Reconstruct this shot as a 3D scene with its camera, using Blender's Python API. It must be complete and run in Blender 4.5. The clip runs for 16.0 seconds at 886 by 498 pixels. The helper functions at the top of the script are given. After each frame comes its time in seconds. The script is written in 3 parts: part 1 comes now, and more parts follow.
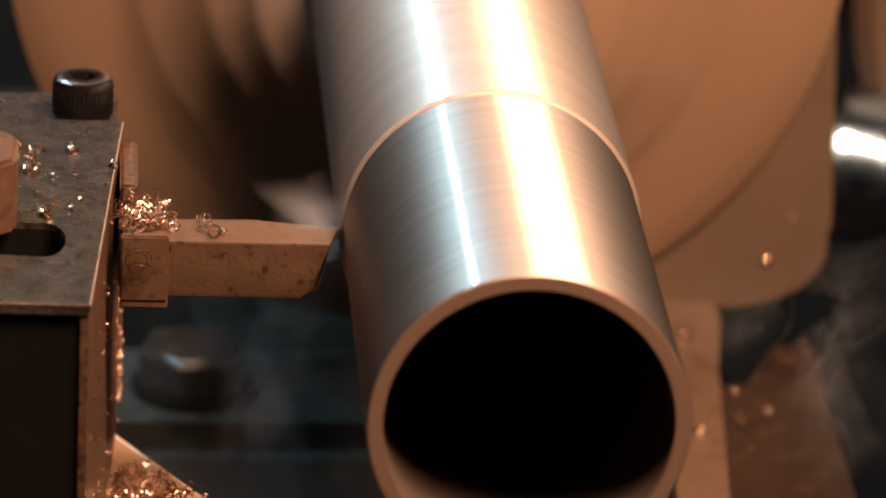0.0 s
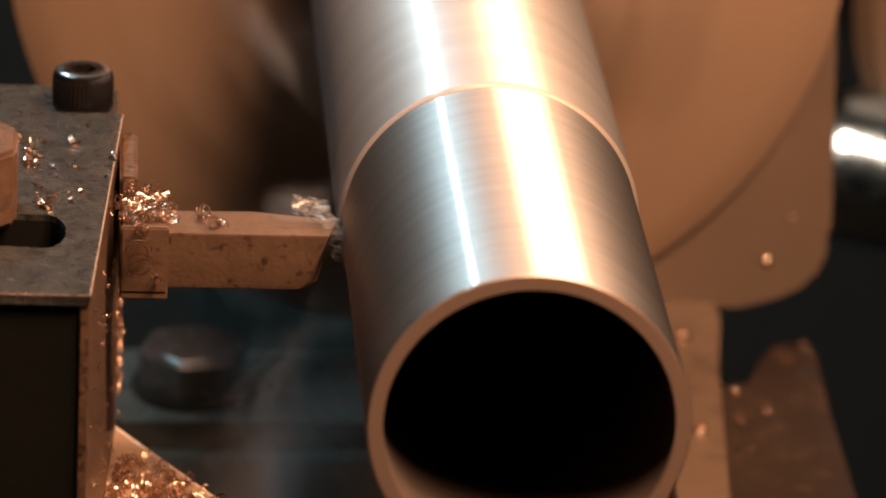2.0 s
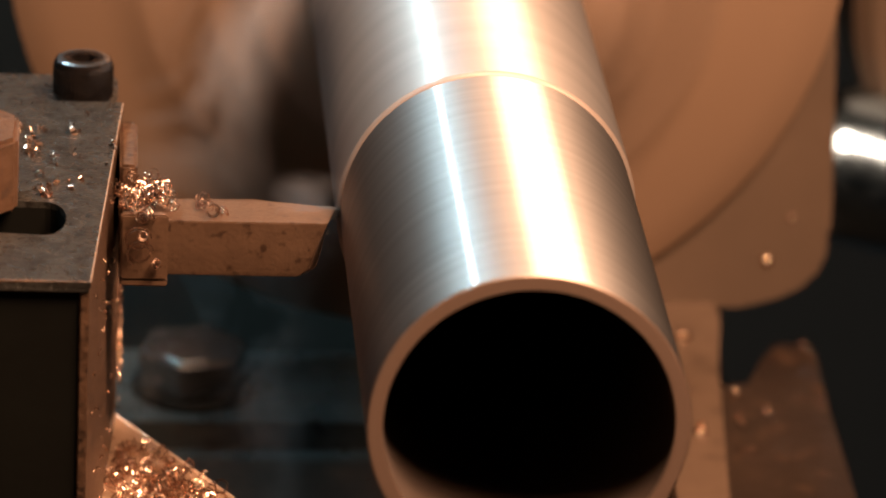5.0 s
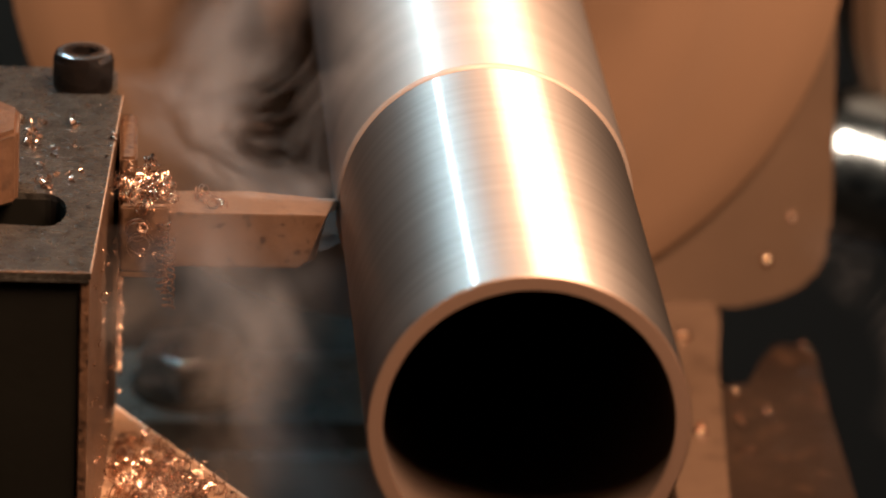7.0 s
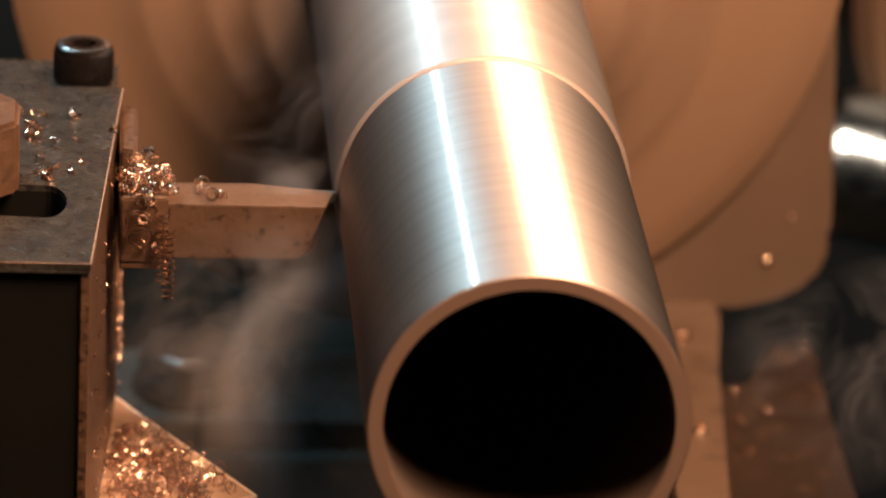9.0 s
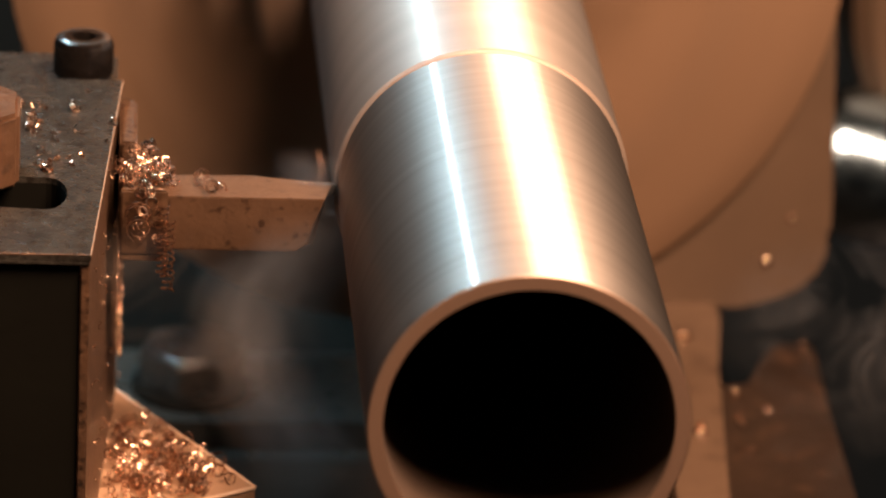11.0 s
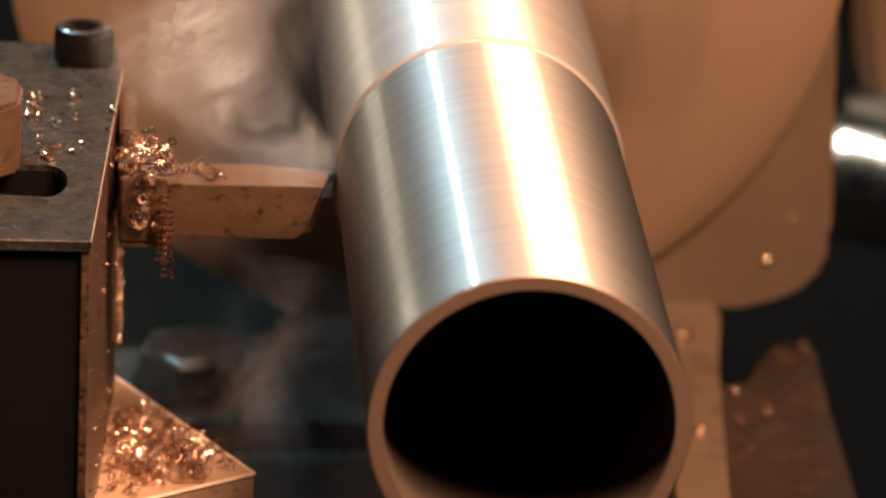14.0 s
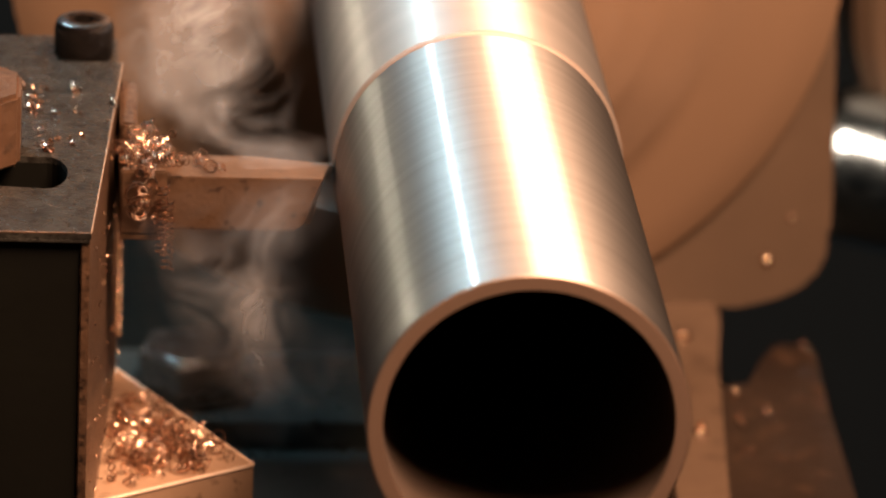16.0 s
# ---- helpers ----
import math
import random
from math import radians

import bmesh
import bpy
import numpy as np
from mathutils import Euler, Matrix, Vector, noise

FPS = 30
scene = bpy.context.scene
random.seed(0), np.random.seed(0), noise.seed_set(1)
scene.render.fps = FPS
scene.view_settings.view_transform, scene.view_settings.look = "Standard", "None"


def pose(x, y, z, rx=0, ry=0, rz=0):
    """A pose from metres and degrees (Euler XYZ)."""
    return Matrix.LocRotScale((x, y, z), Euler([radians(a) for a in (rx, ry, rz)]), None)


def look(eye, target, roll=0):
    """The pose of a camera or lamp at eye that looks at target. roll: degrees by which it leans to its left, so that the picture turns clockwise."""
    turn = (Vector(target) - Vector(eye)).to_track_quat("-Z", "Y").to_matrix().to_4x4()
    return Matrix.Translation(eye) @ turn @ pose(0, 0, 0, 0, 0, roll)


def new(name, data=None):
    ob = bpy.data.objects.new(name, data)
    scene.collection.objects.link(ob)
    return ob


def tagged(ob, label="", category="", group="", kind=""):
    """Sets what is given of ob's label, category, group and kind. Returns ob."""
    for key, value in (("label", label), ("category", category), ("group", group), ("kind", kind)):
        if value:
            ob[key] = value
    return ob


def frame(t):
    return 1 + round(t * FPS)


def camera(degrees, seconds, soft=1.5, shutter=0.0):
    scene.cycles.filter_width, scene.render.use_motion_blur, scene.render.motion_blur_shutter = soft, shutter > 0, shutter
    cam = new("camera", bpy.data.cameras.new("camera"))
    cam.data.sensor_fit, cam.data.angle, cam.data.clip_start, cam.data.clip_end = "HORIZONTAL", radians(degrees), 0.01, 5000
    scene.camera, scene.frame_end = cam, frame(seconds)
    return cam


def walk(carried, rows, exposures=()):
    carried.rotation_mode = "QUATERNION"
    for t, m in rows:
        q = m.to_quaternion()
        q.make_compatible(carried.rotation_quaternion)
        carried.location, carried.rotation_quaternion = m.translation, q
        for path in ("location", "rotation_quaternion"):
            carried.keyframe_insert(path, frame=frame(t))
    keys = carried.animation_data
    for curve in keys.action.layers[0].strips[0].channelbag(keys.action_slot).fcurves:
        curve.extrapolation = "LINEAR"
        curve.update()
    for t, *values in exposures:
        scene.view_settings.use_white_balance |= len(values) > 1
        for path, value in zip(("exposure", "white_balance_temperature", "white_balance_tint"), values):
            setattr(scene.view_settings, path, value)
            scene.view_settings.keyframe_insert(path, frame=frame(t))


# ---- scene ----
# World: y runs along the lathe's spindle, away from the camera; the tube's free end lies at the origin.
cam = camera(11.0, 16.0, soft=1.9, shutter=0.9)
CAM = Matrix(((0.99680, -0.01944, -0.07749, -0.06825),
              (-0.06474, 0.37190, -0.92601, -0.64063),
              (0.04682, 0.92807, 0.36945, 0.28450),
              (0, 0, 0, 1)))
walk(cam, [(0.0, CAM), (16.0, CAM)])
cam.data.dof.use_dof = True
cam.data.dof.focus_distance = 0.766
cam.data.dof.aperture_fstop = 19.0

# ---- world and lights ----
world = bpy.data.worlds.new("workshop_air")
world.use_nodes = True
scene.world = world
world.node_tree.nodes["Background"].inputs[0].default_value = (0.55, 0.62, 0.70, 1)
world.node_tree.nodes["Background"].inputs[1].default_value = 0.03
scene.view_settings.exposure = 0.23


def area_lamp(name, eye, target, sx, sy, watts, colour):
    data = bpy.data.lights.new(name, "AREA")
    data.shape, data.size, data.size_y = "RECTANGLE", sx, sy
    data.energy, data.color = watts, colour
    ob = new(name, data)
    ob.matrix_world = look(eye, target)
    return ob


# tungsten work lamp over the far side of the lathe; fluorescent tube over the operator's side
area_lamp("work_lamp", (0.148, -0.12, 0.48), (0.0, 0.09, 0.0), 0.23, 0.17, 11.9, (1.0, 0.565, 0.345))
area_lamp("ceiling_tube", (-0.535, 0.75, 1.075), (0.0, 0.75, 0.0), 1.2, 0.058, 17.5, (0.58, 0.87, 1.0))


# ---- materials ----
def mat(name, base, rough=0.5, metal=0.0, base2=None, scale=40.0, bump=0.1, bump_scale=400.0, stain=0.0, stain_colour=(0.05, 0.03, 0.02)):
    """A two-scale material: large mottling between base and base2, fine relief, and patches of stain."""
    m = bpy.data.materials.new(name)
    m.use_nodes = True
    nt, nodes = m.node_tree, m.node_tree.nodes
    b = nodes["Principled BSDF"]
    b.inputs["Metallic"].default_value = metal
    tc = nodes.new("ShaderNodeTexCoord")
    n1, n2 = nodes.new("ShaderNodeTexNoise"), nodes.new("ShaderNodeTexNoise")
    n1.inputs["Scale"].default_value, n1.inputs["Detail"].default_value = scale, 6
    n2.inputs["Scale"].default_value, n2.inputs["Detail"].default_value = bump_scale, 4
    for n in (n1, n2):
        nt.links.new(tc.outputs["Object"], n.inputs["Vector"])
    mix = nodes.new("ShaderNodeMix")
    mix.data_type = "RGBA"
    mix.inputs[6].default_value = (*base, 1)
    mix.inputs[7].default_value = (*(base2 or [c * 0.7 for c in base]), 1)
    nt.links.new(n1.outputs["Fac"], mix.inputs[0])
    out = mix.outputs[2]
    if stain:
        n3, ramp, mix2 = nodes.new("ShaderNodeTexNoise"), nodes.new("ShaderNodeValToRGB"), nodes.new("ShaderNodeMix")
        n3.inputs["Scale"].default_value, n3.inputs["Detail"].default_value = scale * 2.3, 8
        nt.links.new(tc.outputs["Object"], n3.inputs["Vector"])
        ramp.color_ramp.elements[0].position, ramp.color_ramp.elements[1].position = 0.66 - stain * 0.3, 0.72
        nt.links.new(n3.outputs["Fac"], ramp.inputs[0])
        mix2.data_type = "RGBA"
        nt.links.new(ramp.outputs[0], mix2.inputs[0])
        nt.links.new(out, mix2.inputs[6])
        mix2.inputs[7].default_value = (*stain_colour, 1)
        out = mix2.outputs[2]
    nt.links.new(out, b.inputs["Base Color"])
    mr = nodes.new("ShaderNodeMapRange")
    mr.inputs[3].default_value, mr.inputs[4].default_value = max(rough - 0.12, 0.03), min(rough + 0.12, 1)
    nt.links.new(n2.outputs["Fac"], mr.inputs[0])
    nt.links.new(mr.outputs[0], b.inputs["Roughness"])
    if bump:
        bp = nodes.new("ShaderNodeBump")
        bp.inputs["Strength"].default_value, bp.inputs["Distance"].default_value = bump, 0.0004
        nt.links.new(n2.outputs["Fac"], bp.inputs["Height"])
        nt.links.new(bp.outputs[0], b.inputs["Normal"])
    return m


def turned(name, base, ring_scale, ring_depth, lobes):
    """Lathe-turned metal: rings round the y axis; lobes of gloss, (roughness, stretch along the axis, share), sharp to broad."""
    m = bpy.data.materials.new(name)
    m.use_nodes = True
    nt, nodes = m.node_tree, m.node_tree.nodes
    nodes.remove(nodes["Principled BSDF"])
    out = nodes["Material Output"]
    tc, mp = nodes.new("ShaderNodeTexCoord"), nodes.new("ShaderNodeMapping")
    mp.inputs["Scale"].default_value = (ring_scale * 0.02, ring_scale, ring_scale * 0.02)
    nt.links.new(tc.outputs["Object"], mp.inputs["Vector"])
    n1 = nodes.new("ShaderNodeTexNoise")
    n1.inputs["Scale"].default_value, n1.inputs["Detail"].default_value = 1.0, 6
    nt.links.new(mp.outputs[0], n1.inputs["Vector"])
    ramp = nodes.new("ShaderNodeValToRGB")
    ramp.color_ramp.elements[0].position, ramp.color_ramp.elements[1].position = 0.3, 0.7
    ramp.color_ramp.elements[0].color = (*[c * (1 - ring_depth) for c in base], 1)
    ramp.color_ramp.elements[1].color = (*base, 1)
    nt.links.new(n1.outputs["Fac"], ramp.inputs[0])
    tg = nodes.new("ShaderNodeTangent")
    tg.direction_type, tg.axis = "RADIAL", "Y"
    bp = nodes.new("ShaderNodeBump")
    bp.inputs["Strength"].default_value, bp.inputs["Distance"].default_value = 0.012, 0.0003
    nt.links.new(n1.outputs["Fac"], bp.inputs["Height"])
    shine, total = None, 0.0
    for rough, aniso, share in lobes:
        g = nodes.new("ShaderNodeBsdfAnisotropic")
        g.inputs["Roughness"].default_value, g.inputs["Anisotropy"].default_value = rough, aniso
        nt.links.new(ramp.outputs[0], g.inputs["Color"])
        nt.links.new(tg.outputs[0], g.inputs["Tangent"])
        nt.links.new(bp.outputs[0], g.inputs["Normal"])
        total += share
        if shine is None:
            shine = g.outputs[0]
            continue
        mixs = nodes.new("ShaderNodeMixShader")
        mixs.inputs[0].default_value = share / total
        nt.links.new(shine, mixs.inputs[1])
        nt.links.new(g.outputs[0], mixs.inputs[2])
        shine = mixs.outputs[0]
    nt.links.new(shine, out.inputs[0])
    return m


TURNED = turned("fresh_turned_steel", (0.50, 0.485, 0.47), 420.0, 0.14, ((0.275, 0.94, 0.30), (0.44, 0.84, 0.09), (0.58, 0.44, 0.61)))
UNCUT = turned("uncut_tube_skin", (0.53, 0.505, 0.48), 160.0, 0.12, ((0.38, 0.80, 0.15), (0.50, 0.66, 0.20), (0.62, 0.30, 0.65)))
SHOULDER = mat("cut_shoulder_steel", (0.36, 0.30, 0.26), 0.55, 0.65, (0.27, 0.22, 0.19), 200, 0.05, 900)
WAY = mat("oily_way_iron", (0.13, 0.09, 0.062), 0.38, 0.25, (0.07, 0.048, 0.033), 60, 0.25, 260, 0.3, (0.04, 0.025, 0.017))
FACED = mat("faced_tube_end", (0.33, 0.235, 0.18), 0.46, 0.6, (0.26, 0.18, 0.138), 90, 0.08, 900)
BORE = mat("dark_bore_steel", (0.085, 0.058, 0.043), 0.75, 0.2, (0.045, 0.032, 0.025), 120, 0.2, 500)
CHUCK = mat("worn_chuck_iron", (0.28, 0.185, 0.12), 0.52, 0.30, (0.19, 0.126, 0.084), 28, 0.1, 300)
JAW = mat("hardened_jaw_steel", (0.34, 0.25, 0.19), 0.42, 0.5, (0.22, 0.16, 0.12), 60, 0.1, 300)
CAST = mat("oily_cast_iron", (0.130, 0.090, 0.062), 0.46, 0.15, (0.080, 0.057, 0.041), 40, 0.25, 260)
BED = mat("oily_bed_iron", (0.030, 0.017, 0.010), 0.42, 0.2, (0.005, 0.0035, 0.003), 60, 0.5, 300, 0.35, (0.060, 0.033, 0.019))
DARKBED = mat("blue_grey_painted_iron", (0.046, 0.058, 0.058), 0.30, 0.1, (0.010, 0.013, 0.014), 75, 0.3, 200, 0.35, (0.014, 0.012, 0.010))
BOLT = mat("oily_bolt_steel", (0.34, 0.35, 0.36), 0.24, 0.9, (0.08, 0.08, 0.08), 110, 0.15, 300)
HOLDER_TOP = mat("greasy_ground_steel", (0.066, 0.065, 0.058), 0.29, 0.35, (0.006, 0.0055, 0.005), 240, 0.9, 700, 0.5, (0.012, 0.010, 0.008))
# brown base holds the warm lamp light of the post's side; dark stains are dirt
HOLDER_SIDE = mat("warm_lit_stained_steel", (0.18, 0.105, 0.064), 0.40, 0.35, (0.030, 0.018, 0.012), 260, 0.6, 900, 0.55, (0.015, 0.010, 0.008))
# black steel, also used to paint the shade in the bed's recesses
BLACKENED = mat("black_steel_and_gap_shade", (0.007, 0.0075, 0.006), 0.8, 0.0, (0.004, 0.004, 0.0035), 60, 0.1, 400)
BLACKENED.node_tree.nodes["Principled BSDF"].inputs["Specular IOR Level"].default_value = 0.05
SCREW = mat("black_cap_screw_steel", (0.060, 0.050, 0.045), 0.20, 0.8, (0.014, 0.014, 0.016), 260, 0.6, 700)
BIT = mat("ground_tool_steel", (0.155, 0.094, 0.058), 0.36, 0.4, (0.085, 0.051, 0.032), 230, 0.2, 1300, 0.25, (0.050, 0.028, 0.017))
CARBIDE = mat("grey_carbide_edge", (0.10, 0.095, 0.09), 0.45, 0.4, (0.06, 0.06, 0.06), 300, 0.1, 900)
SLIDE = mat("milled_slide_steel", (0.53, 0.36, 0.245), 0.42, 0.35, (0.37, 0.245, 0.16), 110, 0.2, 700, 0.15, (0.14, 0.08, 0.05))
CHIP = mat("bright_steel_swarf", (0.78, 0.56, 0.43), 0.25, 1.0, (0.32, 0.20, 0.14), 420, 0.0)
WORN_LIT = mat("worn_lit_steel_edge", (0.62, 0.46, 0.35), 0.34, 0.4, (0.12, 0.08, 0.06), 420, 0.1, 900)
HAIR = mat("fine_silvery_swarf", (0.90, 0.84, 0.78), 0.30, 0.75, (0.66, 0.60, 0.55), 300, 0.0)
# pale base paints the highlight on the slide's edges
EDGE = mat("milled_edge_highlight", (0.88, 0.70, 0.56), 0.32, 0.25, (0.62, 0.46, 0.35), 300, 0.05, 900)
GLINT_STEEL = mat("bright_glint_dome_steel", (0.80, 0.58, 0.42), 0.16, 1.0, (0.66, 0.46, 0.33), 300, 0.0)
BRASSY = mat("worn_clamp_nut_steel", (0.17, 0.095, 0.055), 0.42, 0.4, (0.06, 0.033, 0.019), 170, 0.7, 450, 0.35)
# blue base cancels the work lamp's warmth so the bar's glint turns white
CHROME = mat("glint_whitening_guard_steel", (0.36, 0.55, 0.72), 0.20, 1.0, (0.30, 0.46, 0.60), 60, 0.03, 300)
# near-black bases put the dim room's darkness into wall and floor colour
WALLMAT = mat("unlit_workshop_plaster", (0.017, 0.0165, 0.014), 0.95, 0.0, (0.011, 0.0105, 0.009), 2, 0.1, 40)
FLOORMAT = mat("unlit_workshop_concrete", (0.010, 0.0095, 0.008), 0.9, 0.0, (0.006, 0.0055, 0.005), 3, 0.1, 60)

GLOW = bpy.data.materials.new("glowing_lamp_tube")
GLOW.use_nodes = True
GLOW.node_tree.nodes["Principled BSDF"].inputs["Emission Color"].default_value = (1.0, 0.93, 0.72, 1)
GLOW.node_tree.nodes["Principled BSDF"].inputs["Emission Strength"].default_value = 125.0


# ---- mesh helpers (all in millimetres; part() turns them into metres) ----
def thing(name, at, label, category, group="", kind=""):
    ob = new(name)
    ob.empty_display_size = 0.01
    ob.location = [c / 1000 for c in at]
    ob["base"] = [c / 1000 for c in at]
    return tagged(ob, label, category, group, kind)


def base_of(ob):
    p = Vector((0, 0, 0))
    while ob is not None:
        p += Vector(ob.location)
        ob = ob.parent
    return p


def part(name, bm, material, parent=None, label="", smooth=0.0):
    """Links a bmesh, drawn in world millimetres, as one mesh object under its thing."""
    bmesh.ops.recalc_face_normals(bm, faces=bm.faces)
    me = bpy.data.meshes.new(name)
    off = base_of(parent) if parent else Vector((0, 0, 0))
    for v in bm.verts:
        v.co = v.co / 1000 - off
    bm.to_mesh(me)
    bm.free()
    me.materials.append(material)
    if smooth:
        for p in me.polygons:
            p.use_smooth = True
        me.set_sharp_from_angle(angle=radians(smooth))
    ob = new(name, me)
    ob.parent = parent
    return tagged(ob, label)


def prism(pts, z0, z1, bevel=0.0, bm=None, segs=2):
    """An upright prism over the plan points, its edges rounded by bevel."""
    own = bmesh.new()
    lo = [own.verts.new((x, y, z0)) for x, y in pts]
    hi = [own.verts.new((x, y, z1)) for x, y in pts]
    own.faces.new(lo[::-1])
    own.faces.new(hi)
    for i in range(len(pts)):
        j = (i + 1) % len(pts)
        own.faces.new((lo[i], lo[j], hi[j], hi[i]))
    if bevel:
        bmesh.ops.bevel(own, geom=own.edges[:], offset=bevel, segments=segs, affect="EDGES", clamp_overlap=True)
    if bm is None:
        return own
    me = bpy.data.meshes.new("scratch")
    own.to_mesh(me)
    own.free()
    bm.from_mesh(me)
    bpy.data.meshes.remove(me)
    return bm


def box(x0, x1, y0, y1, z0, z1, bevel=0.0, bm=None):
    return prism([(x0, y0), (x1, y0), (x1, y1), (x0, y1)], z0, z1, bevel, bm)


def lathe(profile, m=None, n=96, closed=True):
    """Turns a profile of (radius, height) round the local z axis; m places it."""
    bm = bmesh.new()
    rings = []
    for r, h in profile:
        rings.append([bm.verts.new((r * math.cos(2 * math.pi * i / n), r * math.sin(2 * math.pi * i / n), h)) for i in range(n)])
    loops = list(zip(rings, rings[1:] + rings[:1])) if closed else list(zip(rings, rings[1:]))
    for a, b in loops:
        for i in range(n):
            bm.faces.new((a[i], a[(i + 1) % n], b[(i + 1) % n], b[i]))
    if m is not None:
        bm.transform(m)
    return bm


ALONG_Y = Matrix.Rotation(radians(-90), 4, "X")       # local z becomes world y


def at(x, y, z):
    return Matrix.Translation((x, y, z))


def ngon(r, n=6, turn=0.0, cx=0.0, cy=0.0):
    return [(cx + r * math.cos(turn + 2 * math.pi * i / n), cy + r * math.sin(turn + 2 * math.pi * i / n)) for i in range(n)]


FEED = 30.5 / 16.0 / 1000                              # metres of feed a second
RIDERS = []                                            # things that ride on the carriage
TIMES = [0, 0.1, 0.3] + [i * 0.5 for i in range(1, 32)] + [15.7, 15.9, 16.0]


def smoke_material(name, density, scale, thread):
    """Thin smoke: mostly clear, with billows and drawn-out threads that fade out at the sheet's rim."""
    m = bpy.data.materials.new(name)
    m.use_nodes = True
    nt, nodes = m.node_tree, m.node_tree.nodes
    for n in list(nodes):
        nodes.remove(n)

    def calc(op, p, q=None):
        n = nodes.new("ShaderNodeMath")
        n.operation = op
        for k, v in enumerate((p, q)):
            if v is None:
                continue
            if isinstance(v, (int, float)):
                n.inputs[k].default_value = v
            else:
                nt.links.new(v, n.inputs[k])
        return n.outputs[0]

    def cloud(size, detail, twist, stretch):
        mp, nz = nodes.new("ShaderNodeMapping"), nodes.new("ShaderNodeTexNoise")
        mp.inputs["Scale"].default_value = stretch
        nt.links.new(tc.outputs["Object"], mp.inputs["Vector"])
        nt.links.new(mp.outputs[0], nz.inputs["Vector"])
        nz.inputs["Scale"].default_value, nz.inputs["Detail"].default_value, nz.inputs["Distortion"].default_value = size, detail, twist
        return nz.outputs["Fac"]

    tc = nodes.new("ShaderNodeTexCoord")
    ramp = nodes.new("ShaderNodeMapRange")
    ramp.inputs[1].default_value, ramp.inputs[2].default_value = 0.36, 0.80
    nt.links.new(cloud(scale, 3.0, 1.0, (1.0, 1.0, 1.1)), ramp.inputs[0])
    # threads: where a twisted noise crosses its middle value
    n = cloud(scale * 1.25, 3.5, 2.0, (1.0, 1.0, 1.1))
    ridge = calc("POWER", calc("SUBTRACT", 1.0, calc("ABSOLUTE", calc("MULTIPLY", calc("SUBTRACT", n, 0.5), 2.6))), 3.4)
    body = calc("MULTIPLY", ramp.outputs[0], calc("ADD", calc("MULTIPLY", calc("MAXIMUM", ridge, 0.0), thread), 1.0 - thread))
    sep = nodes.new("ShaderNodeSeparateXYZ")
    nt.links.new(tc.outputs["UV"], sep.inputs[0])
    for k, power in ((0, 1.5), (1, 0.9)):
        # 4u(1-u): full in the middle, nothing at the rim
        rim = calc("MULTIPLY", calc("MULTIPLY", sep.outputs[k], calc("SUBTRACT", 1.0, sep.outputs[k])), 4.0)
        body = calc("MULTIPLY", body, calc("POWER", rim, power))
    out, mixs = nodes.new("ShaderNodeOutputMaterial"), nodes.new("ShaderNodeMixShader")
    tr, df, tl, both = nodes.new("ShaderNodeBsdfTransparent"), nodes.new("ShaderNodeBsdfDiffuse"), nodes.new("ShaderNodeBsdfTranslucent"), nodes.new("ShaderNodeMixShader")
    df.inputs[0].default_value = tl.inputs[0].default_value = (0.85, 0.85, 0.85, 1)
    nt.links.new(calc("MULTIPLY", body, density), mixs.inputs[0])
    nt.links.new(df.outputs[0], both.inputs[1])
    nt.links.new(tl.outputs[0], both.inputs[2])
    nt.links.new(tr.outputs[0], mixs.inputs[1])
    nt.links.new(both.outputs[0], mixs.inputs[2])
    nt.links.new(mixs.outputs[0], out.inputs[0])
    return m


SMOKE_HAZE = smoke_material("smoke_haze", 0.54, 26.0, 0.12)
SMOKE_VEIL = smoke_material("smoke_veil", 0.60, 38.0, 0.50)
SMOKE_CURL = smoke_material("curling_smoke", 0.95, 46.0, 0.50)
SMOKE_FAINT = smoke_material("faint_smoke", 0.22, 40.0, 0.75)
SMOKE_PUFF = smoke_material("dense_smoke_puff", 0.85, 40.0, 0.1)

# ---- the workshop round the lathe ----
def shell():
    def wall(name, x0, x1, y0, y1, z0, z1, m=WALLMAT, label="plastered workshop wall, the room's gloom in its colour"):
        ob = part(name, box(x0, x1, y0, y1, z0, z1), m)
        tagged(ob, label, "wall", kind="structure")
    wall("wall_north", -2100, 2100, 1900, 2000, -1100, 1700)
    wall("wall_south", -2100, 2100, -2500, -2400, -1100, 1700)
    wall("wall_west", -2200, -2100, -2500, 2000, -1100, 1700)
    wall("wall_east", 2100, 2200, -2500, 2000, -1100, 1700)
    ob = part("floor", box(-2200, 2200, -2500, 2000, -1200, -1100), FLOORMAT)
    tagged(ob, "concrete workshop floor, the room's gloom in its colour", "floor", kind="structure")
    ob = part("ceiling", box(-2200, 2200, -2500, 2000, 1700, 1800), WALLMAT)
    tagged(ob, "plastered workshop ceiling, the room's gloom in its colour", "ceiling", kind="structure")


shell()


